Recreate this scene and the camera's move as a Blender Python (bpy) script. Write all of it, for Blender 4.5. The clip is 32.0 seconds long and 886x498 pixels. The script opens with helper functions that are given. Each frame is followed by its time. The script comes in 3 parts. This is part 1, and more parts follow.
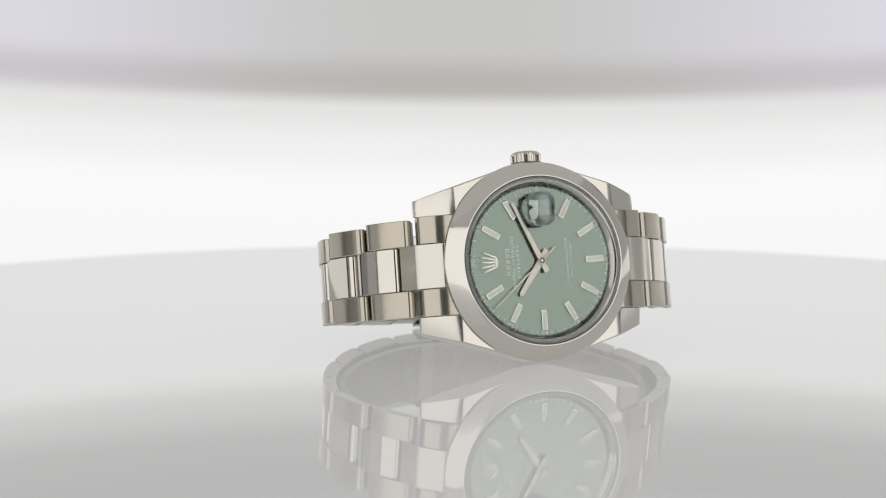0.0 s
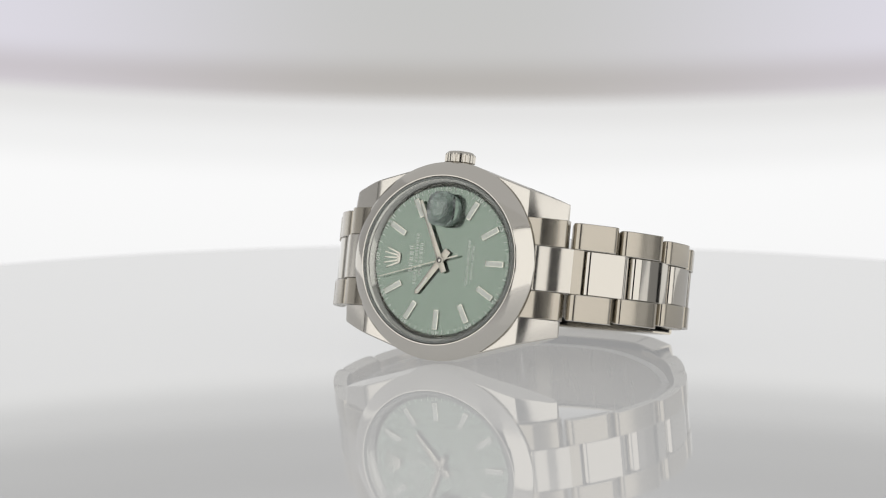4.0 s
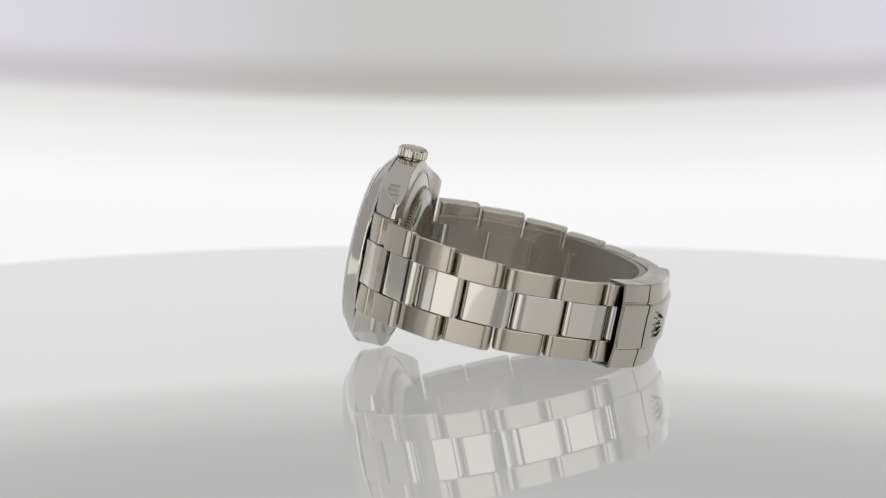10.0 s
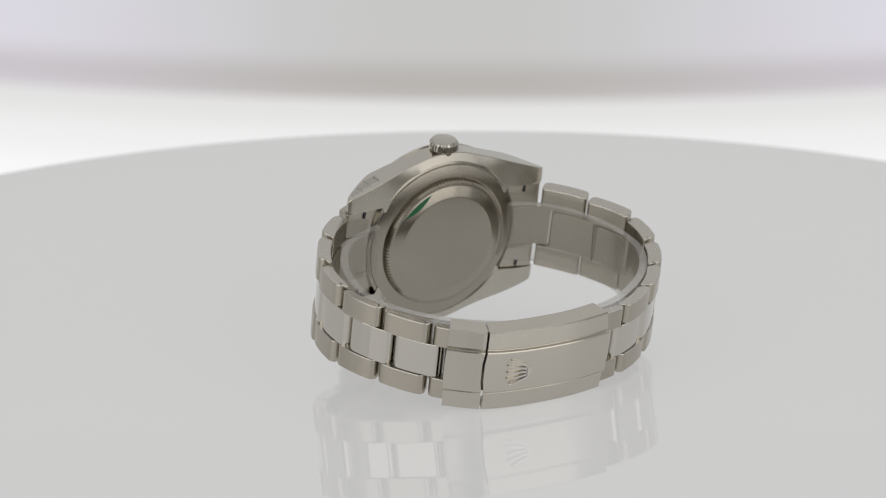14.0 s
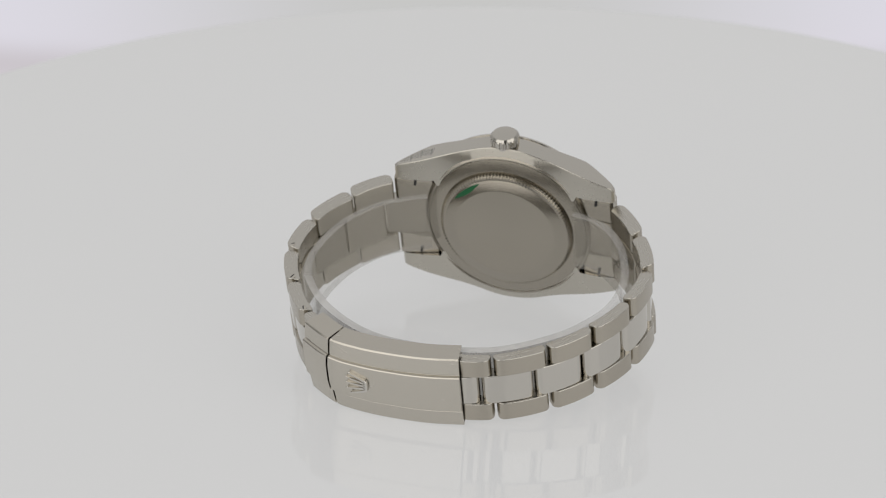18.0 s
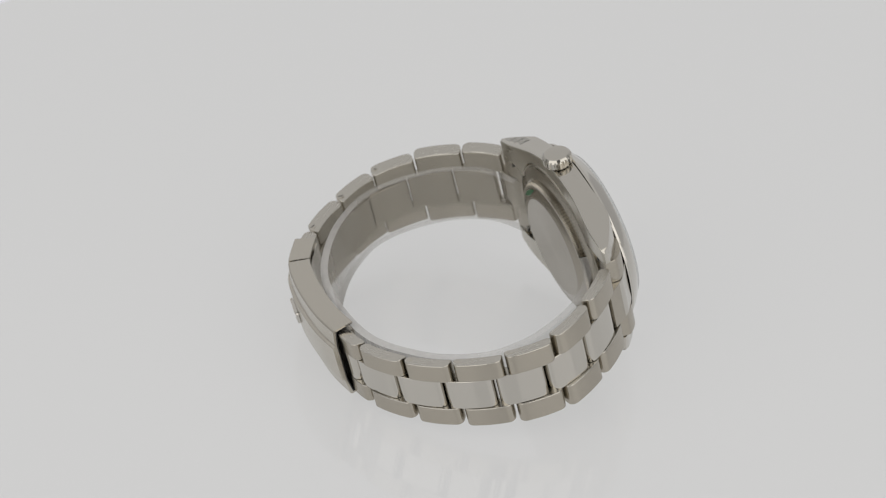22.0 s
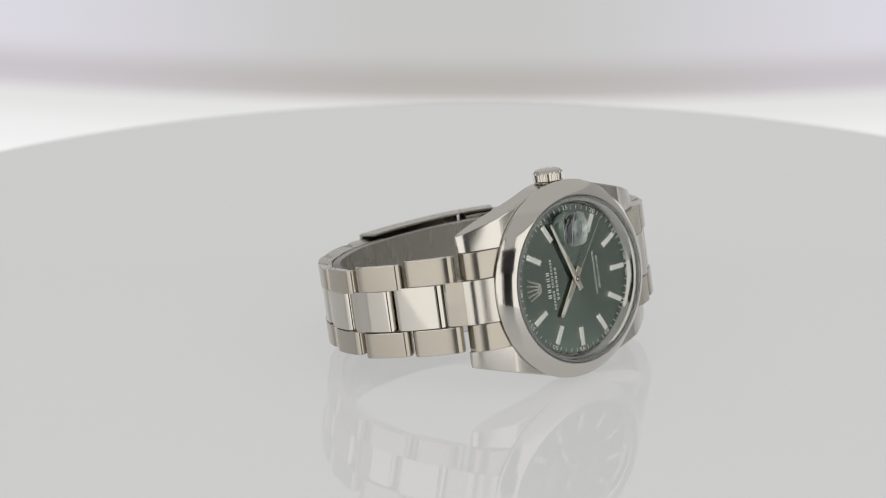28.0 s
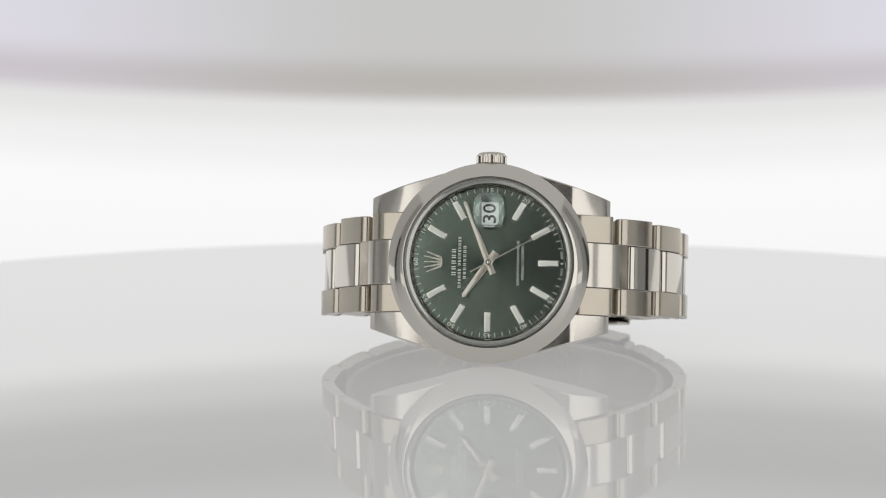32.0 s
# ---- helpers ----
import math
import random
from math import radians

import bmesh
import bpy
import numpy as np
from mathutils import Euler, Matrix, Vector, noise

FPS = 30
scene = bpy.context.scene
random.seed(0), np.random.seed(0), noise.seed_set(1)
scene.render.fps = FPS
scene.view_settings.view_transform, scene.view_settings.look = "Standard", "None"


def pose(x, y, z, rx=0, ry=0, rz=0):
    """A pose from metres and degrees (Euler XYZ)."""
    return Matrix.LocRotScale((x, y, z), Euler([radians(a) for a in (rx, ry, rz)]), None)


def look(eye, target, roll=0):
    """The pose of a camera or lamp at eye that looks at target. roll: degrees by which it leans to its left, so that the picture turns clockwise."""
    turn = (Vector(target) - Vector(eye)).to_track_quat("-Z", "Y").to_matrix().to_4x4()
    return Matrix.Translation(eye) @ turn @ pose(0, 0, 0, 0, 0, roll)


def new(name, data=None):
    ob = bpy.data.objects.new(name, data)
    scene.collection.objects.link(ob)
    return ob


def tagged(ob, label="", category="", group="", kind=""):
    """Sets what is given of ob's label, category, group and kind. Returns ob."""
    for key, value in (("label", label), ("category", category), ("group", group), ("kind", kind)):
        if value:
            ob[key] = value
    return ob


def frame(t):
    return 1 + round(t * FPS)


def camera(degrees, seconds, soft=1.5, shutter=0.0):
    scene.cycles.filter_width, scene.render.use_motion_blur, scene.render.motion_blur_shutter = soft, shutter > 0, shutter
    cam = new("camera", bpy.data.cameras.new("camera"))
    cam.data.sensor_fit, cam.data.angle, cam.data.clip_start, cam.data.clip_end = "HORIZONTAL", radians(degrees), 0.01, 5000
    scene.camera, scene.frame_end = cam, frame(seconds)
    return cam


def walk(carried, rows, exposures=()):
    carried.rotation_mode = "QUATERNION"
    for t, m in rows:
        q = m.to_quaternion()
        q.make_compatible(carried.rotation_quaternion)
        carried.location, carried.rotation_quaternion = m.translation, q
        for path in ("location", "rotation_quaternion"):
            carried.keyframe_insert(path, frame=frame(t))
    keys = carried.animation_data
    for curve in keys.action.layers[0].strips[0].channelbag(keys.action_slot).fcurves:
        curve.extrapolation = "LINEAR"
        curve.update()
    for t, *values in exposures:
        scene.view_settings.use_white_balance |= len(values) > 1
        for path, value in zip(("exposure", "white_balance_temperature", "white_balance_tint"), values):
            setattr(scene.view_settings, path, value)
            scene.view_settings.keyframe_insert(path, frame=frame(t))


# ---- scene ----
cam = camera(18.958, 32.0, soft=1.15)
EYE = (-0.00989, -0.55862, 0.08374)
DOWN = radians(6.449)
VIEW = look(EYE, (EYE[0], EYE[1] + math.cos(DOWN), EYE[2] - math.sin(DOWN)))
walk(cam, [(0.0, VIEW), (32.0, VIEW)])
cam.data.dof.use_dof = True
cam.data.dof.focus_distance = 0.538
cam.data.dof.aperture_fstop = 26.0

# the turntable's tilt towards the lens, degrees at each second from 10 s on, and its even turn
TILT_FROM, TILTS = 10, (0.0, 1.41, 3.95, 6.6, 9.6, 12.1, 14.75, 17.45, 20.2, 23.1, 26.4, 27.9, 27.6, 25.9, 23.55, 20.8, 17.7, 14.7, 11.95, 9.1, 6.4, 3.5, 0.28)
# millimetres by which the disc rides up while it comes back
RIDES = {20: 0.0, 22: 0.25, 24: 0.45, 25.5: 0.45, 28: 0.2, 30: 0.0}
TURN_START, TURN_RATE, TURN_END = 21.26, -12.135, -364.2
HINGE = Vector((0.0002, 0.0024, 0.0110))
HINGE_YAW = radians(-1.533)
TABLE_R = 0.1925
TABLE_AT = Vector((-0.003, 0.0075, -0.0006))  # the disc's middle, from the axis on which the watch turns
WATCH_AT = Matrix.Translation((0.00112, -0.02431, 0.0207)) @ Euler((radians(-11.65), 0, 0)).to_matrix().to_4x4() @ Euler((0, radians(0.42), 0)).to_matrix().to_4x4() @ Matrix(((0, -1, 0, 0), (0, 0, -1, 0), (1, 0, 0, 0), (0, 0, 0, 1)))


def table_pose(t, middle=None):
    """The pose at t of what stands on the turntable, or of its disc: turned about the axle, then tilted about the hinge."""
    tilt = float(np.interp(t, [0] + [TILT_FROM + i for i in range(len(TILTS))], [0.0] + list(TILTS)))
    turn = TURN_START + TURN_RATE * t if t < 31.99 else TURN_END
    spin = Matrix.Rotation(radians(turn), 4, "Z")
    lean = Matrix.Rotation(HINGE_YAW, 4, "Z") @ Matrix.Rotation(radians(tilt), 4, "X") @ Matrix.Rotation(-HINGE_YAW, 4, "Z")
    ride = float(np.interp(t, list(RIDES), list(RIDES.values())))
    return Matrix.Translation(HINGE + Vector((0, 0, ride * 0.001))) @ lean @ Matrix.Translation(-HINGE) @ (Matrix.Translation(middle) @ spin if middle else spin)


# ---- light ----
world = bpy.data.worlds.new("studio")
scene.world = world
world.use_nodes = True
world.node_tree.nodes["Background"].inputs[0].default_value = (1.0, 0.99, 0.98, 1)
world.node_tree.nodes["Background"].inputs[1].default_value = 0.35
scene.view_settings.exposure = 0.0

# ---- materials ----


def material(name, color=(0.8, 0.8, 0.8), rough=0.5, metal=0.0, **more):
    m = bpy.data.materials.new(name)
    m.use_nodes = True
    b = m.node_tree.nodes["Principled BSDF"]
    b.inputs["Base Color"].default_value = (*color, 1)
    b.inputs["Roughness"].default_value = rough
    b.inputs["Metallic"].default_value = metal
    for key, value in more.items():
        b.inputs[key.replace("_", " ")].default_value = value
    return m


def add(m, kind, **values):
    n = m.node_tree.nodes.new(kind)
    for key, value in values.items():
        if key in n.inputs:
            n.inputs[key].default_value = value
    return n


def grain(m, stretch, amount, bump, low, high):
    """Fine streaks in the thing's own space (stretch: scale per axis) that vary roughness and relief, and wide faint smears."""
    t, links = m.node_tree, m.node_tree.links
    b = t.nodes["Principled BSDF"]
    co = add(m, "ShaderNodeTexCoord")
    mp = add(m, "ShaderNodeMapping")
    mp.inputs["Scale"].default_value = stretch
    fine = add(m, "ShaderNodeTexNoise", Scale=1.0, Detail=3.0)
    wide = add(m, "ShaderNodeTexNoise", Scale=180.0, Detail=3.0)
    links.new(co.outputs["Object"], mp.inputs["Vector"])
    links.new(mp.outputs["Vector"], fine.inputs["Vector"])
    links.new(co.outputs["Object"], wide.inputs["Vector"])
    mix = add(m, "ShaderNodeMath")
    mix.operation = "MULTIPLY_ADD"
    mix.inputs[1].default_value = 0.6
    links.new(fine.outputs["Fac"], mix.inputs[0])
    half = add(m, "ShaderNodeMath")
    half.operation = "MULTIPLY"
    half.inputs[1].default_value = 0.4
    links.new(wide.outputs["Fac"], half.inputs[0])
    links.new(half.outputs[0], mix.inputs[2])
    rng = add(m, "ShaderNodeMapRange")
    rng.inputs["From Min"].default_value, rng.inputs["From Max"].default_value = 0.3, 0.7
    rng.inputs["To Min"].default_value, rng.inputs["To Max"].default_value = low, high
    links.new(mix.outputs[0], rng.inputs["Value"])
    links.new(rng.outputs[0], b.inputs["Roughness"])
    bp = add(m, "ShaderNodeBump")
    bp.inputs["Strength"].default_value, bp.inputs["Distance"].default_value = amount, bump
    links.new(fine.outputs["Fac"], bp.inputs["Height"])
    links.new(bp.outputs["Normal"], b.inputs["Normal"])
    return m


def thin_glass():
    """A coated flat pane: clear, with a weak gloss that grows towards grazing view."""
    m = bpy.data.materials.new("coated_sapphire")
    m.use_nodes = True
    t = m.node_tree
    t.nodes.clear()
    out, mix = t.nodes.new("ShaderNodeOutputMaterial"), t.nodes.new("ShaderNodeMixShader")
    clear, gloss = t.nodes.new("ShaderNodeBsdfTransparent"), t.nodes.new("ShaderNodeBsdfGlossy")
    clear.inputs["Color"].default_value = (0.985, 0.99, 0.985, 1)
    gloss.inputs["Roughness"].default_value = 0.0
    lw, power, share = t.nodes.new("ShaderNodeLayerWeight"), t.nodes.new("ShaderNodeMath"), t.nodes.new("ShaderNodeMath")
    lw.inputs["Blend"].default_value = 0.5
    power.operation, share.operation = "POWER", "MULTIPLY_ADD"
    power.inputs[1].default_value = 12.0
    share.inputs[1].default_value, share.inputs[2].default_value = 8.0, 0.008
    share.use_clamp = True
    t.links.new(lw.outputs["Facing"], power.inputs[0])
    t.links.new(power.outputs[0], share.inputs[0])
    t.links.new(share.outputs[0], mix.inputs[0])
    t.links.new(clear.outputs[0], mix.inputs[1])
    t.links.new(gloss.outputs[0], mix.inputs[2])
    t.links.new(mix.outputs[0], out.inputs["Surface"])
    return m


def coated_lens():
    """A solid sapphire lens with a coating that leaves it little gloss."""
    m = bpy.data.materials.new("coated_lens")
    m.use_nodes = True
    t = m.node_tree
    t.nodes.clear()
    out, mix = t.nodes.new("ShaderNodeOutputMaterial"), t.nodes.new("ShaderNodeMixShader")
    clear, gloss = t.nodes.new("ShaderNodeBsdfRefraction"), t.nodes.new("ShaderNodeBsdfGlossy")
    clear.inputs["Color"].default_value = (0.93, 0.955, 0.96, 1)
    clear.inputs["Roughness"].default_value, clear.inputs["IOR"].default_value = 0.0, 1.77
    gloss.inputs["Color"].default_value = (0.9, 0.92, 0.93, 1)
    gloss.inputs["Roughness"].default_value = 0.0
    lw, power, share = t.nodes.new("ShaderNodeLayerWeight"), t.nodes.new("ShaderNodeMath"), t.nodes.new("ShaderNodeMath")
    lw.inputs["Blend"].default_value = 0.5
    power.operation, share.operation = "POWER", "MULTIPLY_ADD"
    power.inputs[1].default_value = 1.8
    share.inputs[1].default_value, share.inputs[2].default_value = 0.95, 0.025
    t.links.new(lw.outputs["Facing"], power.inputs[0])
    t.links.new(power.outputs[0], share.inputs[0])
    t.links.new(share.outputs[0], mix.inputs[0])
    t.links.new(clear.outputs[0], mix.inputs[1])
    t.links.new(gloss.outputs[0], mix.inputs[2])
    t.links.new(mix.outputs[0], out.inputs["Surface"])
    return m


def plastic(name, cover, rough, color=(0.8, 0.8, 0.79)):
    """Clear plastic: lets most light straight through, the rest is a milky glossy surface."""
    m = bpy.data.materials.new(name)
    m.use_nodes = True
    t = m.node_tree
    p = t.nodes["Principled BSDF"]
    p.inputs["Base Color"].default_value = (*color, 1)
    p.inputs["Roughness"].default_value = rough
    p.inputs["Specular IOR Level"].default_value = 0.08
    clear = t.nodes.new("ShaderNodeBsdfTransparent")
    clear.inputs["Color"].default_value = (0.97, 0.97, 0.965, 1)
    mix = t.nodes.new("ShaderNodeMixShader")
    mix.inputs["Fac"].default_value = cover
    t.links.new(clear.outputs[0], mix.inputs[1])
    t.links.new(p.outputs[0], mix.inputs[2])
    t.links.new(mix.outputs[0], t.nodes["Material Output"].inputs["Surface"])
    return m


STEEL = (0.61, 0.588, 0.545)
polished = grain(material("polished_steel", STEEL, 0.06, 1.0), (900, 900, 900), 0.0, 0.00002, 0.06, 0.09)
link_polish = grain(material("link_polish_steel", (0.575, 0.552, 0.507), 0.06, 1.0), (900, 900, 900), 0.0, 0.00002, 0.05, 0.09)
end_polish = grain(material("satin_polish_steel", (0.575, 0.552, 0.507), 0.18, 1.0), (900, 900, 900), 0.0, 0.00002, 0.15, 0.22)
case_steel = grain(material("case_steel", (0.545, 0.522, 0.475), 0.12, 1.0), (900, 900, 900), 0.0, 0.00002, 0.1, 0.16)
bezel_steel = grain(material("bezel_steel", STEEL, 0.1, 1.0), (900, 900, 900), 0.0, 0.00002, 0.08, 0.12)
brushed = grain(material("brushed_steel", (0.455, 0.422, 0.362), 0.25, 1.0), (150, 7000, 7000), 0.02, 0.00001, 0.17, 0.27)
end_brushed = grain(material("brushed_end_steel", (0.455, 0.422, 0.362), 0.25, 1.0), (7000, 150, 7000), 0.02, 0.00001, 0.17, 0.27)
edge_satin = grain(material("satin_edge_steel", (0.55, 0.528, 0.48), 0.25, 1.0), (300, 5000, 5000), 0.03, 0.00001, 0.2, 0.3)
satin = grain(material("satin_steel", (0.565, 0.535, 0.475), 0.25, 1.0), (5000, 300, 5000), 0.03, 0.00001, 0.18, 0.28)
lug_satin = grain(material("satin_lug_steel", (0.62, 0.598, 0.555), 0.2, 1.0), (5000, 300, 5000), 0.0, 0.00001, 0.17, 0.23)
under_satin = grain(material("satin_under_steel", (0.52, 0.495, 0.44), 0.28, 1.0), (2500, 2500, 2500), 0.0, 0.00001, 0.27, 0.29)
round_brushed = grain(material("circular_brushed_steel", (0.365, 0.338, 0.288), 0.25, 1.0), (2500, 2500, 2500), 0.02, 0.00001, 0.18, 0.26)
emblem_steel = material("emblem_steel", (0.62, 0.6, 0.55), 0.26, 1.0)
pointer_steel = grain(material("satin_pointer_steel", (0.5, 0.47, 0.42), 0.3, 1.0), (5000, 300, 5000), 0.02, 0.00001, 0.25, 0.35)
marker_gold = material("satin_white_gold", (0.75, 0.73, 0.68), 0.16, 1.0)
flange_steel = material("flange_steel", (0.4, 0.4, 0.38), 0.1, 1.0)
# near-black colour, stands in for shade inside the clasp and the slots
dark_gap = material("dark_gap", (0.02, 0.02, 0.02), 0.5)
lume = material("pale_lume", (0.66, 0.68, 0.64), 0.45)
gasket_grey = material("grey_gasket", (0.3, 0.31, 0.3), 0.4)
print_white = material("white_print", (0.7, 0.72, 0.69), 0.5)
date_white = material("white_date_wheel", (0.92, 0.92, 0.92), 0.5)
date_black = material("black_print", (0.01, 0.01, 0.012), 0.4)
sticker_green = material("green_film", (0.008, 0.1, 0.036), 0.3)
glass = coated_lens()
lens_base = material("lens_underside", (0.97, 1.0, 1.0), 0.0, 0.0, Transmission_Weight=1.0, IOR=1.77)
flat_glass = thin_glass()
rim_glass = plastic("crystal_edge_glass", 0.3, 0.05, (0.28, 0.3, 0.29))

def brush(m, axis, amount, turn=0.25):
    """Streak the gloss of a brushed metal: its lines run round the axis (turn 0.25) or away from it (turn 0)."""
    t = m.node_tree
    tan = t.nodes.new("ShaderNodeTangent")
    tan.direction_type, tan.axis = "RADIAL", axis
    p = t.nodes["Principled BSDF"]
    p.inputs["Anisotropic"].default_value = amount
    p.inputs["Anisotropic Rotation"].default_value = turn
    t.links.new(tan.outputs["Tangent"], p.inputs["Tangent"])


brush(brushed, "Y", 0.9)
brush(edge_satin, "Y", 0.5)
brush(end_brushed, "X", 0.9)
brush(satin, "X", 0.7)
brush(lug_satin, "X", 0.6)
brush(round_brushed, "Z", 0.7)
dial_green = material("green_sunray_lacquer", (0.192, 0.242, 0.206), 0.16, 0.92, Coat_Weight=0.6, Coat_Roughness=0.04, Coat_IOR=1.55)
brush(dial_green, "Z", 0.8, 0.0)


def frosted_low(m, low, high, clear, frosted):
    """Let clear plastic turn cloudy and streaky towards the clasp (heights in its own space)."""
    t, links = m.node_tree, m.node_tree.links
    co, sp = add(m, "ShaderNodeTexCoord"), add(m, "ShaderNodeSeparateXYZ")
    mp, smear = add(m, "ShaderNodeMapping"), add(m, "ShaderNodeTexNoise", Scale=1.0, Detail=4.0)
    mp.inputs["Scale"].default_value = (90, 420, 420)
    rng, mul = add(m, "ShaderNodeMapRange"), add(m, "ShaderNodeMath")
    rng.inputs["From Min"].default_value, rng.inputs["From Max"].default_value = high, low
    rng.inputs["To Min"].default_value, rng.inputs["To Max"].default_value = clear, frosted
    rng.interpolation_type = "SMOOTHSTEP"
    mul.operation = "MULTIPLY"
    links.new(co.outputs["Object"], sp.inputs[0])
    links.new(co.outputs["Object"], mp.inputs["Vector"])
    links.new(mp.outputs["Vector"], smear.inputs["Vector"])
    links.new(sp.outputs["Z"], rng.inputs["Value"])
    half = add(m, "ShaderNodeMath")
    half.operation, half.inputs[1].default_value = "MULTIPLY_ADD", 0.4
    half.inputs[2].default_value = 0.8
    links.new(smear.outputs["Fac"], half.inputs[0])
    links.new(rng.outputs[0], mul.inputs[0])
    links.new(half.outputs[0], mul.inputs[1])
    links.new(mul.outputs[0], t.nodes["Mix Shader"].inputs["Fac"])
    return m


liner_clear = frosted_low(plastic("clear_plastic", 0.06, 0.55, (0.44, 0.42, 0.385)), -0.054, -0.036, 0.13, 0.42)
film_clear = plastic("clear_film", 0.22, 0.3, (0.5, 0.5, 0.49))
film_fold = plastic("clear_film_fold", 0.28, 0.3, (0.2, 0.2, 0.19))
liner_rim = frosted_low(plastic("frosted_plastic_rim", 0.32, 0.3, (0.66, 0.65, 0.64)), -0.054, -0.036, 0.3, 0.6)

acrylic = grain(material("backlit_white_acrylic", (0.2, 0.2, 0.2), 0.5, Emission_Color=(1.0, 1.0, 1.0, 1), Emission_Strength=0.47, Specular_IOR_Level=0.0, Coat_Weight=1.0, Coat_Roughness=0.02, Coat_IOR=1.44), (60, 60, 60), 0.0, 0.00001, 0.45, 0.6)
plain_white = grain(material("white_paint", (0.8, 0.8, 0.79), 0.5), (300, 300, 300), 0.05, 0.0002, 0.45, 0.6)
black_cloth = grain(material("black_cloth", (0.012, 0.012, 0.013), 0.8), (900, 900, 900), 0.3, 0.0003, 0.7, 0.9)


def glow(name, color, strength):
    """An evenly glowing surface of one tint, for the softboxes and the unseen fill walls."""
    m = bpy.data.materials.new(name)
    m.use_nodes = True
    m.cycles.emission_sampling = "NONE"
    t = m.node_tree
    t.nodes.clear()
    out = t.nodes.new("ShaderNodeOutputMaterial")
    e = t.nodes.new("ShaderNodeEmission")
    e.inputs["Color"].default_value = (*[c * strength for c in color], 1)
    t.links.new(e.outputs[0], out.inputs["Surface"])
    return m


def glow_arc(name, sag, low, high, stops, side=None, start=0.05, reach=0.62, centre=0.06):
    """A glowing surface whose painted brightness changes with the height over its sagging lower rim, and in tint
    towards its two ends.
    """
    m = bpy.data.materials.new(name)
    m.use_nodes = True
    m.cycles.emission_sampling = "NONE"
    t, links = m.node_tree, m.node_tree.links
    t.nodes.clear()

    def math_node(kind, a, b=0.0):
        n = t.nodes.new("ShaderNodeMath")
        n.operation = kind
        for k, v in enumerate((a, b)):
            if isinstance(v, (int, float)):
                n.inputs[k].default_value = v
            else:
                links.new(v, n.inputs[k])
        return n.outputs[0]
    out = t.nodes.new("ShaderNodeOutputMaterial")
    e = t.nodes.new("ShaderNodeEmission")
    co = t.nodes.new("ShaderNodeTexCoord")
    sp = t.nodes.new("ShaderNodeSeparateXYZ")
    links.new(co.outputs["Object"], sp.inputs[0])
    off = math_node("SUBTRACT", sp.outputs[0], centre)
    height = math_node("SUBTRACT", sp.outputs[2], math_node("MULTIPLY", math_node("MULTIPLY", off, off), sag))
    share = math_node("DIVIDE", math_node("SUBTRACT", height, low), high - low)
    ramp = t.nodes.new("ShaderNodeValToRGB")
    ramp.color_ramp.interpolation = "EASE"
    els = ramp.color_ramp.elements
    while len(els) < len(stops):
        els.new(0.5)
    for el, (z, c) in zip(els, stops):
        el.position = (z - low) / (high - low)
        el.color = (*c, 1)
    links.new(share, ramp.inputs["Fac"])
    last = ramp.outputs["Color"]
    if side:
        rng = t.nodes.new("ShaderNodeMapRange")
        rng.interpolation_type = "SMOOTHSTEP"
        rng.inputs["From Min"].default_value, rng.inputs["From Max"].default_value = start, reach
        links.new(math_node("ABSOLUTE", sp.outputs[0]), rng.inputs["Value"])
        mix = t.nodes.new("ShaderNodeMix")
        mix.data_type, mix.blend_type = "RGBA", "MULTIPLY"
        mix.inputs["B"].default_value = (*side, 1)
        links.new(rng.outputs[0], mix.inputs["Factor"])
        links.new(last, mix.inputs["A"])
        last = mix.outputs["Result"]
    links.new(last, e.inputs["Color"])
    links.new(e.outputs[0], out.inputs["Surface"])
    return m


# ---- building helpers ----
MM = 0.001


def finish(bm, name, mat, sharp=30):
    bmesh.ops.recalc_face_normals(bm, faces=bm.faces)
    me = bpy.data.meshes.new(name)
    bm.to_mesh(me)
    bm.free()
    for m in mat if isinstance(mat, (list, tuple)) else (mat,):
        me.materials.append(m)
    me.shade_smooth()
    me.set_sharp_from_angle(angle=radians(sharp))
    return me


def part(name, bm, mat, parent=None, label="", m=None, sharp=30):
    ob = new(name, finish(bm, name, mat, sharp) if isinstance(bm, bmesh.types.BMesh) else bm)
    ob.parent = parent
    if m is not None:
        ob.matrix_basis = m
    if label:
        tagged(ob, label)
    return ob


def rings_to_mesh(bm, rings, closed=True, cap=True):
    """Skin a list of rings of points; the rings are closed loops."""
    vs = [[bm.verts.new(p) for p in ring] for ring in rings]
    n = len(vs[0])
    for a, b in zip(vs, vs[1:]):
        for i in range(n if closed else n - 1):
            j = (i + 1) % n
            bm.faces.new((a[i], a[j], b[j], b[i]))
    if cap:
        bm.faces.new(vs[0][::-1])
        bm.faces.new(vs[-1])
    return vs


def lathe(profile, steps=128, ripple=None, bm=None, around="z", shut=False):
    """Turn a profile of (radius, height) in mm about an axis. ripple(r, h, angle) gives a changed radius."""
    bm = bm or bmesh.new()
    rings = []
    for i in range(steps):
        a = 2 * math.pi * i / steps
        ring = []
        for r, h in profile:
            q = ripple(r, h, a) if ripple else r
            p = (q * math.cos(a) * MM, q * math.sin(a) * MM, h * MM)
            ring.append(bm.verts.new(p if around == "z" else (p[2], p[0], p[1])))
        rings.append(ring)
    k = len(profile)
    for i in range(steps):
        a, b = rings[i], rings[(i + 1) % steps]
        for j in range(k if shut else k - 1):
            l = (j + 1) % k
            bm.faces.new((a[j], a[l], b[l], b[j]))
    bmesh.ops.remove_doubles(bm, verts=bm.verts, dist=1e-7)
    return bm


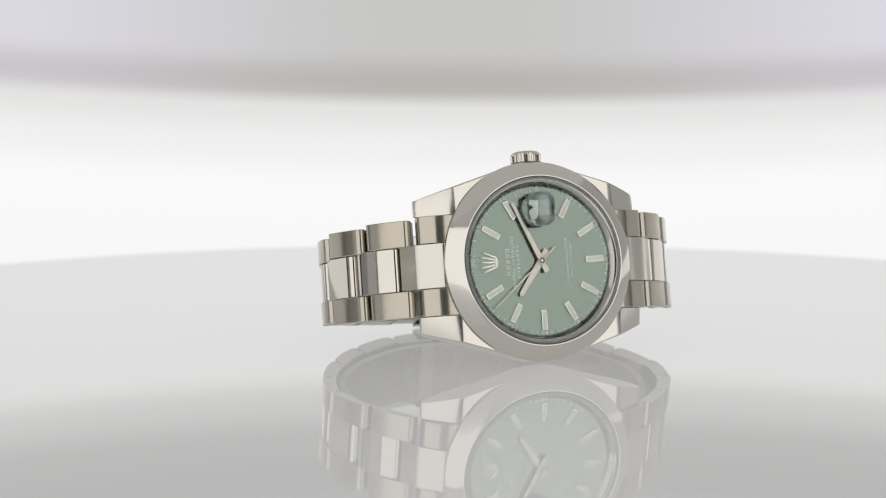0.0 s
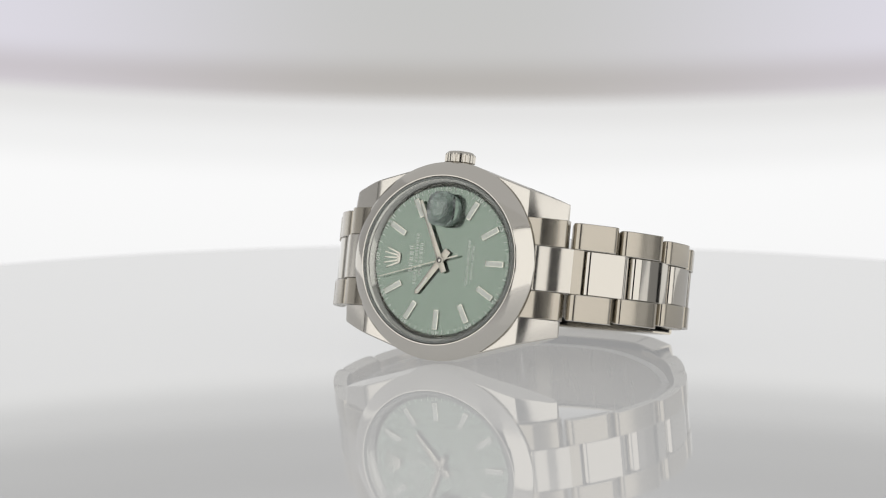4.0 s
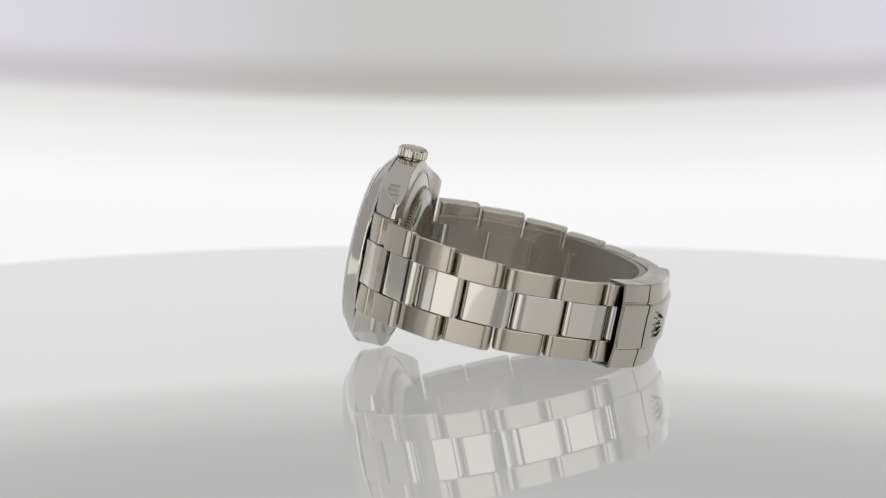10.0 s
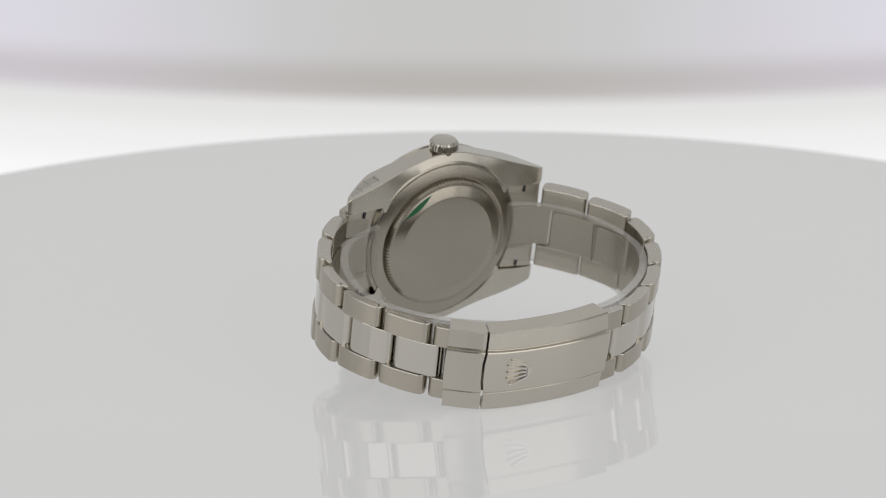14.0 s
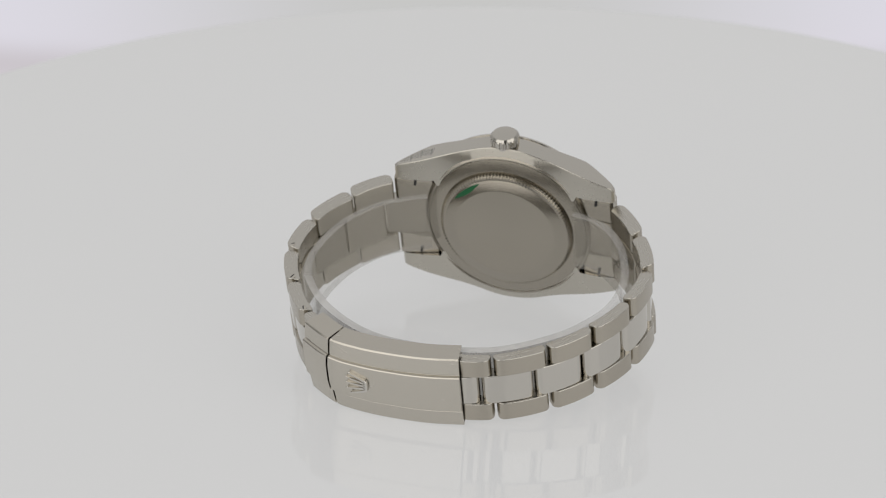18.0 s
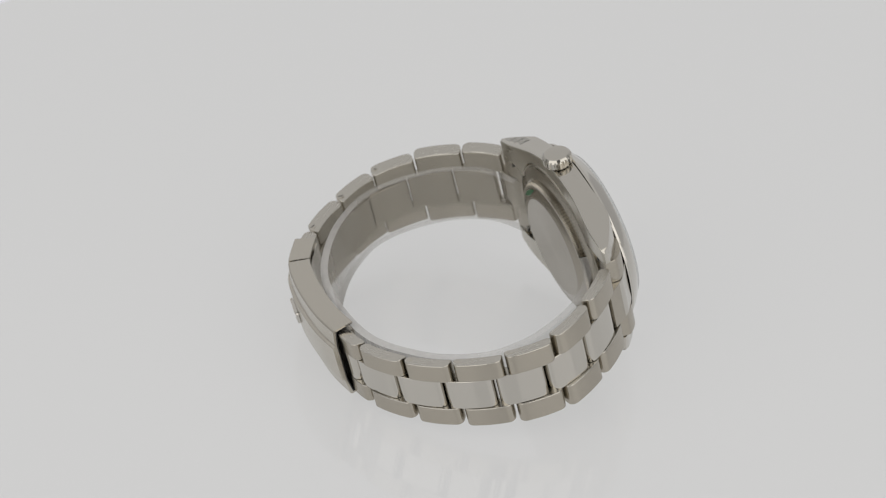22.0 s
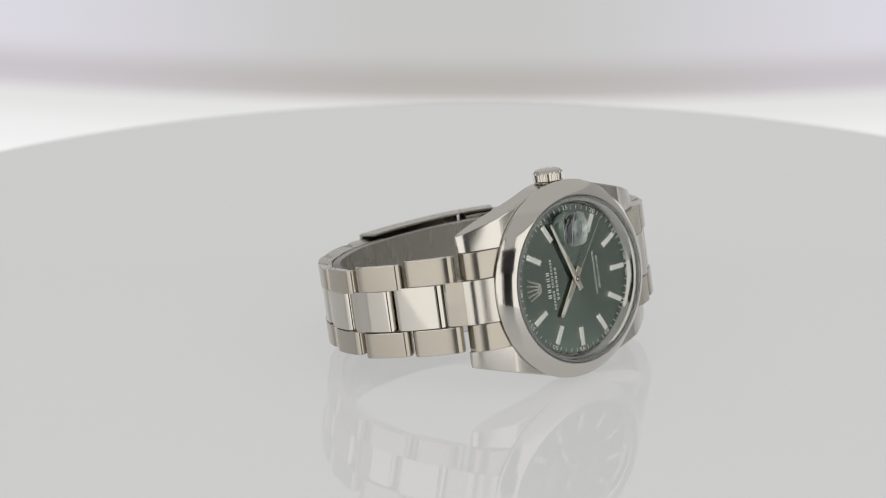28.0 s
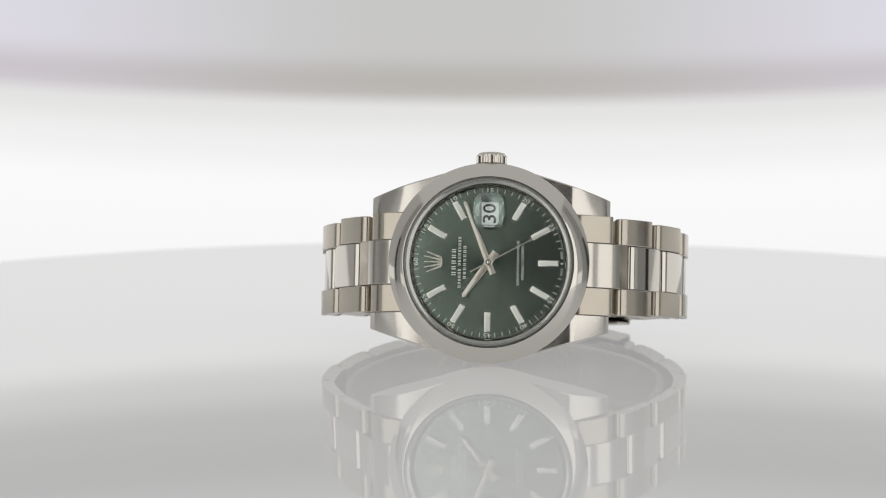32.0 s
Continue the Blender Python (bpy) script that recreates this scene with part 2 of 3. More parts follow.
def box(bm, size, at=(0, 0, 0), turn=None, bevel=0.0):
    m = Matrix.Translation(at) @ (turn or Matrix()) @ Matrix.Diagonal((*size, 1))
    made = bmesh.ops.create_cube(bm, size=1.0, matrix=m)
    if bevel:
        vs = set(made["verts"])
        edges = [e for e in bm.edges if e.verts[0] in vs and e.verts[1] in vs]
        bmesh.ops.bevel(bm, geom=edges, offset=bevel, segments=2, affect="EDGES", profile=0.6)
    return bm


def rounded(a, b, r_out, r_in, bulge=0.0, n=5):
    """A flat outline in (length, thickness): round corners, larger on the outer side, with a slightly arched back."""
    pts = []
    for cx, cy, r, a0 in ((a - r_out, b - r_out, r_out, 0), (-a + r_out, b - r_out, r_out, 90), (-a + r_in, -b + r_in, r_in, 180), (a - r_in, -b + r_in, r_in, 270)):
        for i in range(n + 1):
            w = radians(a0 + 90 * i / n)
            pts.append((cx + r * math.cos(w), cy + r * math.sin(w)))
        if a0 == 0:
            pts += [(a * s, b) for s in (0.6, 0.45, 0.3, 0.15, 0, -0.15, -0.3, -0.45, -0.6)]
        if a0 == 180:
            pts += [(a * s, -b) for s in (-0.45, -0.15, 0.15, 0.45)]
    return [(u, v + bulge * (1 - (u / a) ** 2)) for u, v in pts]


def slab(outline, w, edge=0.18):
    """Extrude an outline in (length, thickness) mm across the width w, with softened rims. Length runs along x, thickness z, width y."""
    bm = bmesh.new()
    n = len(outline)
    area = sum(outline[i - 1][0] * outline[i][1] - outline[i][0] * outline[i - 1][1] for i in range(n))
    turn = 1 if area > 0 else -1
    inward = []
    for i in range(n):
        p, q, o = Vector(outline[i - 1]), Vector(outline[i]), Vector(outline[(i + 1) % n])
        d0, d1 = (q - p).normalized(), (o - q).normalized()
        m = (Vector((-d0.y, d0.x)) + Vector((-d1.y, d1.x))) * turn
        inward.append(m / max(0.6, m.length_squared / 2))

    def ring(y, inset):
        return [((u + m.x * inset) * MM, y * MM, (v + m.y * inset) * MM) for (u, v), m in zip(outline, inward)]
    rings_to_mesh(bm, [ring(-w / 2, edge), ring(-w / 2 + edge * 0.3, edge * 0.3), ring(-w / 2 + edge, 0), ring(w / 2 - edge, 0), ring(w / 2 - edge * 0.3, edge * 0.3), ring(w / 2, edge)])
    return bm


def text_mesh(body, size, bold=0.0):
    c = bpy.data.curves.new("print", "FONT")
    c.body, c.size, c.align_x, c.align_y, c.offset = body, size * MM, "CENTER", "CENTER", bold * MM
    c.resolution_u = 3
    ob = bpy.data.objects.new("print", c)
    scene.collection.objects.link(ob)
    bpy.context.view_layer.update()
    me = bpy.data.meshes.new_from_object(ob.evaluated_get(bpy.context.evaluated_depsgraph_get()))
    bpy.data.objects.remove(ob)
    return me


def put_text(bm, body, size, m, squeeze=1.0, bold=0.0):
    me = text_mesh(body, size, bold)
    me.transform(m @ Matrix.Diagonal((squeeze, 1, 1, 1)))
    bm.from_mesh(me)


# ---- the light box round the turntable ----


def wall(name, mat, size, at, label, category="studio wall", turn=None):
    bm = box(bmesh.new(), size, (0, 0, 0), None, 0.002)
    ob = part(name, bm, mat)
    ob.matrix_basis = Matrix.Translation(at) @ (turn or Matrix())
    return tagged(ob, label, category, kind="structure")


# backdrop and hood: the darker steps along the hood's rim are set in the glow colours
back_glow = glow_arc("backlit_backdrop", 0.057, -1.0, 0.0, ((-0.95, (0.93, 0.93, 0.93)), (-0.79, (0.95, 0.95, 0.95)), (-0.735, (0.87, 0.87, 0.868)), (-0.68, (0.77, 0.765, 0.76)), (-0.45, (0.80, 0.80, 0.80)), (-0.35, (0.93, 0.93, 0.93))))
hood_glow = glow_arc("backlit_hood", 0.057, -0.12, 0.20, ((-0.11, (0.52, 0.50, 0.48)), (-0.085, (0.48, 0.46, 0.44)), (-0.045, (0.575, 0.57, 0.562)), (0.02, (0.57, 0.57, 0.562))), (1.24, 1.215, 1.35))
# valance out of view: its dark band is painted to shade the disc's reflection
banded_valance_glow = glow_arc("valance_painted_band", 0.1, 0.3, 1.5, ((0.41, (0.95, 0.95, 0.941)), (0.45, (0.6, 0.6, 0.594)), (0.5, (0.3, 0.3, 0.297)), (0.55, (0.2, 0.2, 0.198)), (0.6, (0.32, 0.32, 0.317)), (0.66, (0.5, 0.5, 0.495)), (0.8, (0.58, 0.58, 0.574)), (1.3, (0.62, 0.62, 0.614))), centre=0.06)
# glows of walls outside the view, added as fill and for the steel's reflections
grey_glow = glow("front_fill_glow", (1.0, 0.985, 0.96), 0.55)
low_glow = glow("lower_side_fill", (1.0, 0.99, 0.97), 1.0)
side_glow = glow("upper_side_fill", (1.0, 0.99, 0.98), 0.45)
dim_panel_glow = glow("dim_side_fill", (1.0, 0.99, 0.97), 0.28)
top_glow = glow("ceiling_fill", (1.0, 0.99, 0.98), 0.6)
front_glow = glow("front_softbox", (1.0, 0.975, 0.94), 1.35)
front_glow.cycles.emission_sampling = "AUTO"

FLOOR_Z = -0.45
wall("floor", plain_white, (3.3, 4.2, 0.02), (0, 1.1, FLOOR_Z - 0.01), "matt white floor of a photo light box", "floor")
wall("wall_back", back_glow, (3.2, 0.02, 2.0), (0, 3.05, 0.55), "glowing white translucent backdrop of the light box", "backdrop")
for sx, side in ((-1, "left"), (1, "right")):
    wall("wall_" + side, side_glow, (0.02, 3.9, 1.5), (sx * 1.61, 1.1, 0.81), "unseen glowing grey upper side wall, added as fill")
    wall("wall_" + side + "_lower", low_glow, (0.02, 3.9, 0.49), (sx * 1.61, 1.1, -0.19), "unseen bright glowing lower side wall, added as fill")
    # unseen dimmer panel, added so that the turned dial mirrors less light
    wall("dim_side_panel", dim_panel_glow, (0.02, 0.42, 1.9), (sx * 1.585, -0.14, 0.55), "unseen dim glowing panel, added to darken side reflections", "cloth")
wall("ceiling", top_glow, (3.3, 4.2, 0.02), (0, 1.1, 1.57), "unseen glowing white ceiling, added as fill", "ceiling")


def hood(name, y, low, high, sag, mat, label, wide=1.5, lip=0.012, centre=0.06):
    """A curved diffuser strip: its lower rim sags in the middle and hangs before the backdrop."""
    bm = bmesh.new()
    rings = []
    for i in range(41):
        x = -wide + 2 * wide * i / 40
        z = low + sag * (x - centre) ** 2
        ring = [(x, y - lip * math.cos(math.pi * k / 8), z - lip * math.sin(math.pi * k / 8)) for k in range(9)]
        rings.append(ring + [(x, y + lip, max(high, z + 0.02)), (x, y - lip, max(high, z + 0.02))])
    rings_to_mesh(bm, rings)
    return tagged(part(name, bm, mat), label, "diffuser", kind="structure")


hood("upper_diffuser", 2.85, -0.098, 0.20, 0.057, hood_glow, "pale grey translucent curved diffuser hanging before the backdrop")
# added above the view, only mirrored in the disc
hood("unseen_valance", 2.6, 0.42, 1.5, 0.1, banded_valance_glow, "unseen curved valance with a dark band painted into its glow", 1.5, 0.01, 0.06)

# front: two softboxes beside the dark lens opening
# unseen front panel that glows by itself to fill the reflections
wall("wall_front", grey_glow, (3.2, 0.02, 2.0), (0, -0.90, 0.55), "unseen glowing pale grey front panel, added as fill", "studio wall")
# unseen black panels, placed to darken what the dial and links mirror
wall("black_lens_panel", black_cloth, (0.17, 0.01, 0.46), (0.02, -0.66, 0.0), "unseen black panel behind the lens, added for dark reflections", "cloth")
wall("dial_flag", black_cloth, (0.33, 0.008, 0.225), (0.06, -0.585, 0.2025), "unseen black flag added to darken the dial's reflection", "cloth")


def softbox(x0, x1, y0, y1, z0, z1, name="softbox"):
    """A lit diffuser panel in a black frame, seen only in reflections."""
    c = Vector(((x0 + x1) / 2, (y0 + y1) / 2, (z0 + z1) / 2))
    w, h = math.hypot(x1 - x0, y1 - y0), z1 - z0
    turn = Matrix.Rotation(math.atan2(y1 - y0, x1 - x0), 4, "Z")
    base = tagged(new(name), "tall white softbox panel in a thin black frame", "softbox", group="softboxes beside the lens")
    base.matrix_basis = Matrix.Translation((c.x, c.y, z0)) @ turn
    part("diffuser", box(bmesh.new(), (w, 0.008, h), (0, 0, h / 2), None, 0.002), front_glow, base, "glowing white diffuser")
    for sx in (-1, 1):
        part("frame_bar", box(bmesh.new(), (0.012, 0.02, h + 0.024), (sx * (w / 2 + 0.006), 0, h / 2), None, 0.002), black_cloth, base, "black frame bar")
    for z in (-0.006, h + 0.006):
        part("frame_bar", box(bmesh.new(), (w, 0.02, 0.012), (0, 0, z), None, 0.002), black_cloth, base, "black frame bar")
    return base


softbox(-0.60, -0.09, -0.27, -0.6087, FLOOR_Z + 0.012, 0.46)
softbox(0.098, 0.60, -0.6034, -0.27, FLOOR_Z + 0.012, 0.46)

# black uprights out of view, added only to be mirrored in the steel
for sx in (-1, 1):
    wall("dark_upright", black_cloth, (0.05, 0.11, 1.0), (sx * 1.52, 0.0, 0.06), "unseen black upright, added for dark stripes in the steel", "post")

# ---- turntable ----
turntable = tagged(new("turntable"), "round glossy white backlit acrylic turntable disc", "turntable")
part("disc", lathe([(0, 0), (TABLE_R * 1000 - 2.6, 0), (TABLE_R * 1000 - 2.0, 0), (TABLE_R * 1000 - 0.6, -0.4), (TABLE_R * 1000, -1.8), (TABLE_R * 1000, -6.2), (TABLE_R * 1000 - 2.0, -8.0), (0, -8.0)], 256), acrylic, turntable, "glossy white acrylic disc")
part("hub", lathe([(0, -8.0), (45, -8.0), (45, -14), (30, -18), (30, -24), (0, -24)], 64), plain_white, turntable, "white hub under the disc")
stand = tagged(new("turntable_stand"), "white tilting stand under the turntable", "stand")
stand.location = (0, 0, FLOOR_Z)
part("foot", lathe([(0, 0), (90, 0), (90, 12), (80, 18), (0, 18)], 64), plain_white, stand)
part("column", lathe([(0, 18), (22, 18), (20, 340), (12, 410), (0, 410)], 48), plain_white, stand)

# ---- the wristwatch: x to three o'clock, y to twelve, z out of the dial ----
watch = tagged(new("wristwatch"), "steel wristwatch with green dial and link bracelet on its side", "wristwatch")

# case with lugs
CASE_R, TIP_X, TIP_Y = 20.3, 13.5, 24.4


def case_half_width(y):
    y = abs(y)
    if y < 6.3:
        return math.sqrt(CASE_R ** 2 - y * y)
    x0, run = math.sqrt(CASE_R ** 2 - 6.3 ** 2), TIP_Y - 6.3
    f = (y - 6.3) / run
    g = f * f * (3 - 2 * f)
    return x0 + (TIP_X - x0) * g + run * (-6.3 / x0 * f * (1 - f) ** 2 + 0.36 * f * f * (1 - f))


def smooth(a, b, v):
    f = min(1.0, max(0.0, (v - a) / (b - a)))  # also runs downwards when a > b
    return f * f * (3 - 2 * f)


def case_body():
    bm = bmesh.new()
    for s in (-1, 1):
        rings = []
        for i in range(81):
            y = -TIP_Y + 2 * TIP_Y * i / 80
            d = abs(y)
            xo = case_half_width(y)
            xi = 10.25 if d > 15.4 else 9.0
            end = smooth(TIP_Y - 0.8, TIP_Y, d) * 0.45
            top = -1.3 - 4.3 * max(0.0, (d - 16.8) / 7.6) ** 1.35 - end
            low = -6.05 - 1.35 * smooth(8.0, 21.0, d) + end
            c = 0.3
            under = 0.6 * (1 - smooth(6.0, 17.0, d))
            fall = 0.45 * smooth(14.0, 22.0, d)
            pts = [(xi, top), (xo - c, top - fall), (xo - c * 0.25, top - fall - c * 0.25), (xo, top - fall - c), (xo - 0.03 - end, low + 0.15), (xo - 0.18 - end, low), (max(xi, xo - 2.2), low - under), (xi, low - under)]
            rings.append([(s * px * MM, y * MM, pz * MM) for px, pz in pts])
        rings_to_mesh(bm, rings)
    bmesh.ops.recalc_face_normals(bm, faces=bm.faces)
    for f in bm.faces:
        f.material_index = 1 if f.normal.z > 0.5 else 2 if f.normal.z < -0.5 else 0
    lathe([(17.3, -1.3), (17.3, -6.1), (17.9, -6.15)], 96, bm=bm)
    return bm


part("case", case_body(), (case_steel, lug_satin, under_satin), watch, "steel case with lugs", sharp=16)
part("case_ring", sharp=25, bm=lathe([(18.7, -5.9), (18.45, -6.55), (18.0, -6.8), (17.85, -6.8), (17.8, -6.5), (17.65, -6.5), (17.6, -6.75), (15.2, -7.4), (15.05, -7.4), (14.4, -7.2)], 128), mat=round_brushed, parent=watch, label="brushed steel ring round the case back")


def flutes(r, h, a):
    return r + (0.16 if round(a / (2 * math.pi) * 480) % 4 < 2 else -0.22) if 13.9 < r < 14.7 else r


part("case_back", lathe([(14.5, -7.1), (14.5, -8.05), (14.1, -8.45), (13.5, -8.5), (13.3, -8.6), (11.3, -9.1), (11.15, -9.15), (11.0, -9.15), (0, -9.15)], 480, flutes), round_brushed, watch, "brushed steel case back with a finely fluted rim", sharp=20)
film = bmesh.new()
fv = []
for i in range(17):
    a = radians(112 + 34 * i / 16)
    w = math.sin(math.pi * i / 16)
    fv.append([film.verts.new((r * math.sin(a) * MM, r * math.cos(a) * MM, (-8.7 - (13.2 - r) * 0.24) * MM)) for r in (13.2, 13.2 - 1.1 * w - 0.05)])
for a, b in zip(fv, fv[1:]):
    film.faces.new((a[0], a[1], b[1], b[0]))
part("film_remnant", film, sticker_green, watch, "sliver of green protective film on the case back")

lug_film = bmesh.new()
def flank_top(y):
    return -1.7 - 4.3 * max(0.0, (abs(y) - 16.8) / 7.6) ** 1.35 - 0.45 * smooth(14.0, 22.0, abs(y))


for y0, y1, z0, z1 in ((-16.2, -18.9, -3.0, -5.6), (-19.0, -21.4, -3.3, -6.1), (-21.5, -23.4, -3.6, -6.6)):
    row = []
    for k in range(4):
        y = y0 + (y1 - y0) * k / 3
        cut = 0.25 * (k % 2) + max(0.0, z0 - flank_top(y))
        row.append([lug_film.verts.new(((case_half_width(y) + 0.05 - dx) * MM, y * MM, z * MM)) for z, dx in ((z0 - cut, 0.02), (z0 - cut - 0.1, 0.0), (z1 + 0.3, 0.0), (z1, 0.12))])
    for a, b in zip(row, row[1:]):
        for j in range(3):
            lug_film.faces.new((a[j], a[j + 1], b[j + 1], b[j]))
film_faces = set(lug_film.faces)
for y, z0, z1 in ((-16.6, -3.4, -5.6), (-18.8, -3.2, -6.0), (-21.0, -4.5, -6.5)):
    box(lug_film, (0.08 * MM, 0.16 * MM, (z0 - z1) * MM), ((case_half_width(y) + 0.03) * MM, y * MM, (z0 + z1) / 2 * MM), Matrix.Rotation(0.12, 4, "X"))
for f in lug_film.faces:
    f.material_index = 0 if f in film_faces else 1
part("lug_film", lug_film, (film_clear, film_fold), watch, "scraps of clear protective film on a lug")

part("bezel", lathe([(17.2, -0.8), (20.0, -1.3), (20.4, -1.2), (20.45, -0.95), (20.38, -0.7), (19.8, -0.05), (19.0, 0.72), (18.2, 1.36), (17.6, 1.78), (17.42, 1.88), (17.25, 1.88), (17.15, 1.78), (17.05, 1.6), (17.0, 1.2)], 192), bezel_steel, watch, "smooth domed polished steel bezel", sharp=25)
part("gasket", lathe([(17.05, 1.5), (16.95, 1.85), (16.65, 1.85), (16.6, 1.5)], 128), gasket_grey, watch, "thin grey gasket round the crystal")
part("inner_ring", lathe([(16.9, 1.5), (16.2, 1.35), (15.95, 1.2), (15.15, 0.02)], 128), flange_steel, watch, "steel ring sloping down to the dial")


crystal_ob = part("crystal", lathe([(0, 1.75), (16.4, 1.75), (16.55, 1.8), (16.6, 1.9), (16.6, 2.25), (16.35, 2.45), (0, 2.45)], 128), flat_glass, watch, "clear flat sapphire crystal", sharp=25)


part("crystal_rim", lathe([(16.62, 1.95), (16.98, 1.95), (16.98, 2.3), (16.72, 2.56), (16.5, 2.56), (16.5, 2.47)], 128), rim_glass, crystal_ob, "bevelled greyish edge of the crystal", sharp=25)


def magnifier():
    """A round-cornered plano-convex lens on the crystal, over the date."""
    bm = bmesh.new()
    steps, half_x, half_y, r_lens = 96, 3.5, 3.1, LENS_R
    flat = math.sqrt(r_lens ** 2 - 13.0)
    loops = []
    for k in range(steps):
        w = 2 * math.pi * k / steps
        e = (abs(math.cos(w)) ** 3.4 + abs(math.sin(w)) ** 3.4) ** (-1 / 3.4)
        ox, oy = half_x * e * math.cos(w), half_y * e * math.sin(w)
        line = [(ox * 0.94, oy * 0.94, 0.0), (ox, oy, 0.0), (ox, oy, 0.14), (ox * 0.985, oy * 0.985, 0.2)]
        for u in (0.95, 0.9, 0.8, 0.7, 0.6, 0.5, 0.4, 0.3, 0.2, 0.1):
            x, y = ox * u, oy * u
            line.append((x, y, 0.2 + max(0.02, math.sqrt(max(0.1, r_lens ** 2 - x * x - y * y)) - flat)))
        loops.append([bm.verts.new((x * MM, y * MM, z * MM)) for x, y, z in line])
    top, low = bm.verts.new((0, 0, (0.2 + r_lens - flat) * MM)), bm.verts.new((0, 0, 0))
    for i in range(steps):
        a, b = loops[i], loops[(i + 1) % steps]
        for j in range(1, len(a) - 1):
            bm.faces.new((a[j], a[j + 1], b[j + 1], b[j]))
        bm.faces.new((a[-1], top, b[-1]))
        for f in (bm.faces.new((b[0], low, a[0])), bm.faces.new((a[0], a[1], b[1], b[0]))):
            f.material_index = 1
    return bm


LENS_R = 5.75
lens_ob = part("magnifier", magnifier(), (glass, lens_base), crystal_ob, "round-cornered magnifier lens over the date", Matrix.Translation((10.45 * MM, 0, 2.452 * MM)), sharp=40)
lens_ob.visible_shadow = False

# dial
def dial_plate():
    """A round plate with a rectangular window cut through it for the date."""
    bm = bmesh.new()
    loops = []
    for k in range(256):
        a = 2 * math.pi * k / 256
        cx, cy = 15.3 * math.cos(a), 15.3 * math.sin(a)
        dx, dy = cx - DATE_X, cy
        f = min(1.24 / max(abs(dx), 1e-6), 0.96 / max(abs(dy), 1e-6))
        wx, wy = DATE_X + dx * f, dy * f
        loops.append([bm.verts.new((x * MM, y * MM, z * MM)) for x, y, z in ((cx, cy, -0.6), (cx, cy, 0), (wx, wy, 0), (wx, wy, -0.14))])
    for i in range(256):
        a, b = loops[i], loops[(i + 1) % 256]
        for j in range(4):
            bm.faces.new((a[j], a[(j + 1) % 4], b[(j + 1) % 4], b[j]))
    return bm


DATE_X = 10.35
dial = part("dial", dial_plate(), dial_green, watch, "green sunray dial")


def around_dial(hour, r, z=0.0):
    a = -radians(30 * hour)
    return Matrix.Rotation(a, 4, "Z") @ Matrix.Translation((0, r * MM, z * MM))


def index_frame():
    bm = bmesh.new()
    box(bm, (1.25 * MM, 4.1 * MM, 0.42 * MM), (0, 0, 0.21 * MM), None, 0.12 * MM)
    return finish(bm, "hour_marker", marker_gold)


def index_lume():
    return finish(box(bmesh.new(), (0.92 * MM, 3.72 * MM, 0.06 * MM), (0, 0, 0.42 * MM), None, 0.02 * MM), "lume", lume)


frame_me, lume_me = index_frame(), index_lume()
for hour in (1, 2, 4, 5, 6, 7, 8, 9, 10, 11):
    marker = part("hour_marker", frame_me, None, watch, "pale steel baton filled with white lume", around_dial(hour, 12.1, 0.0))
    l = new("lume", lume_me)
    l.parent = marker

# applied emblem at twelve: a base bar and five spread prongs with beads


def emblem(size, thick):
    bm = bmesh.new()
    for k in range(-2, 3):
        a = radians(17 * k)
        ln = (2.35 + 0.12 * (k % 2)) * size
        foot = Vector((0.36 * k * size, -0.95 * size, 0))
        tip = Vector((math.sin(a * 1.15) * ln, -0.95 * size + math.cos(a) * ln, 0))
        d = (tip - foot).normalized()
        side = Vector((d.y, -d.x, 0))
        w0, w1 = 0.15 * size, 0.06 * size
        pts = [foot - side * w0, foot + side * w0, tip + side * w1, tip - side * w1]
        rings_to_mesh(bm, [[(p.x * MM, p.y * MM, 0) for p in pts], [(p.x * MM, p.y * MM, thick * MM) for p in pts]])
        bmesh.ops.create_icosphere(bm, subdivisions=2, radius=0.15 * size * MM, matrix=Matrix.Translation((tip.x * MM, tip.y * MM, thick * 0.6 * MM)))
    ring = []
    for i in range(20):
        a = 2 * math.pi * i / 20
        ring.append((0.88 * size * math.cos(a), -1.0 * size + 0.3 * size * math.sin(a)))
    rings_to_mesh(bm, [[(x * MM, y * MM, 0) for x, y in ring], [(x * MM, y * MM, thick * 0.8 * MM) for x, y in ring], [(x * 0.9 * MM, (y * 0.9 - 0.1 * size) * MM, thick * MM) for x, y in ring]])
    return bm


part("emblem", emblem(1.35, 0.35), emblem_steel, dial, "small polished five-pronged emblem", Matrix.Translation((0, 11.1 * MM, 0)))

# printing
prints = bmesh.new()
for i in range(60):
    if i % 5 == 0 and i not in (30,):
        body = str(i) if i else "60"
        put_text(prints, body, 1.2, around_dial(i / 5, 14.72, 0.02), 1.4)
        for s in (-1, 1):
            off = 0.95 if len(body) == 1 else 1.55
            box(prints, (0.11 * MM, 0.85 * MM, 0.01 * MM), (0, 0, 0), around_dial(i / 5 + s * off / 14.5 * 6 / math.pi, 14.72, 0.02))
    elif i not in (29, 30, 31):
        box(prints, (0.1 * MM, 0.7 * MM, 0.01 * MM), (0, 0, 0), around_dial(i / 5, 14.72, 0.02))
for k, word in ((-1, "MADE"), (1, "SWISS")):
    put_text(prints, word, 0.56, around_dial(6 + k * 0.215, 14.9, 0.02) @ Matrix.Rotation(math.pi, 4, "Z"))
bmesh.ops.create_circle(prints, cap_ends=True, segments=10, radius=0.2 * MM, matrix=around_dial(6, 14.85, 0.02))
part("minute_track", prints, print_white, dial, "white printed minute numerals and ticks")
lower = bmesh.new()
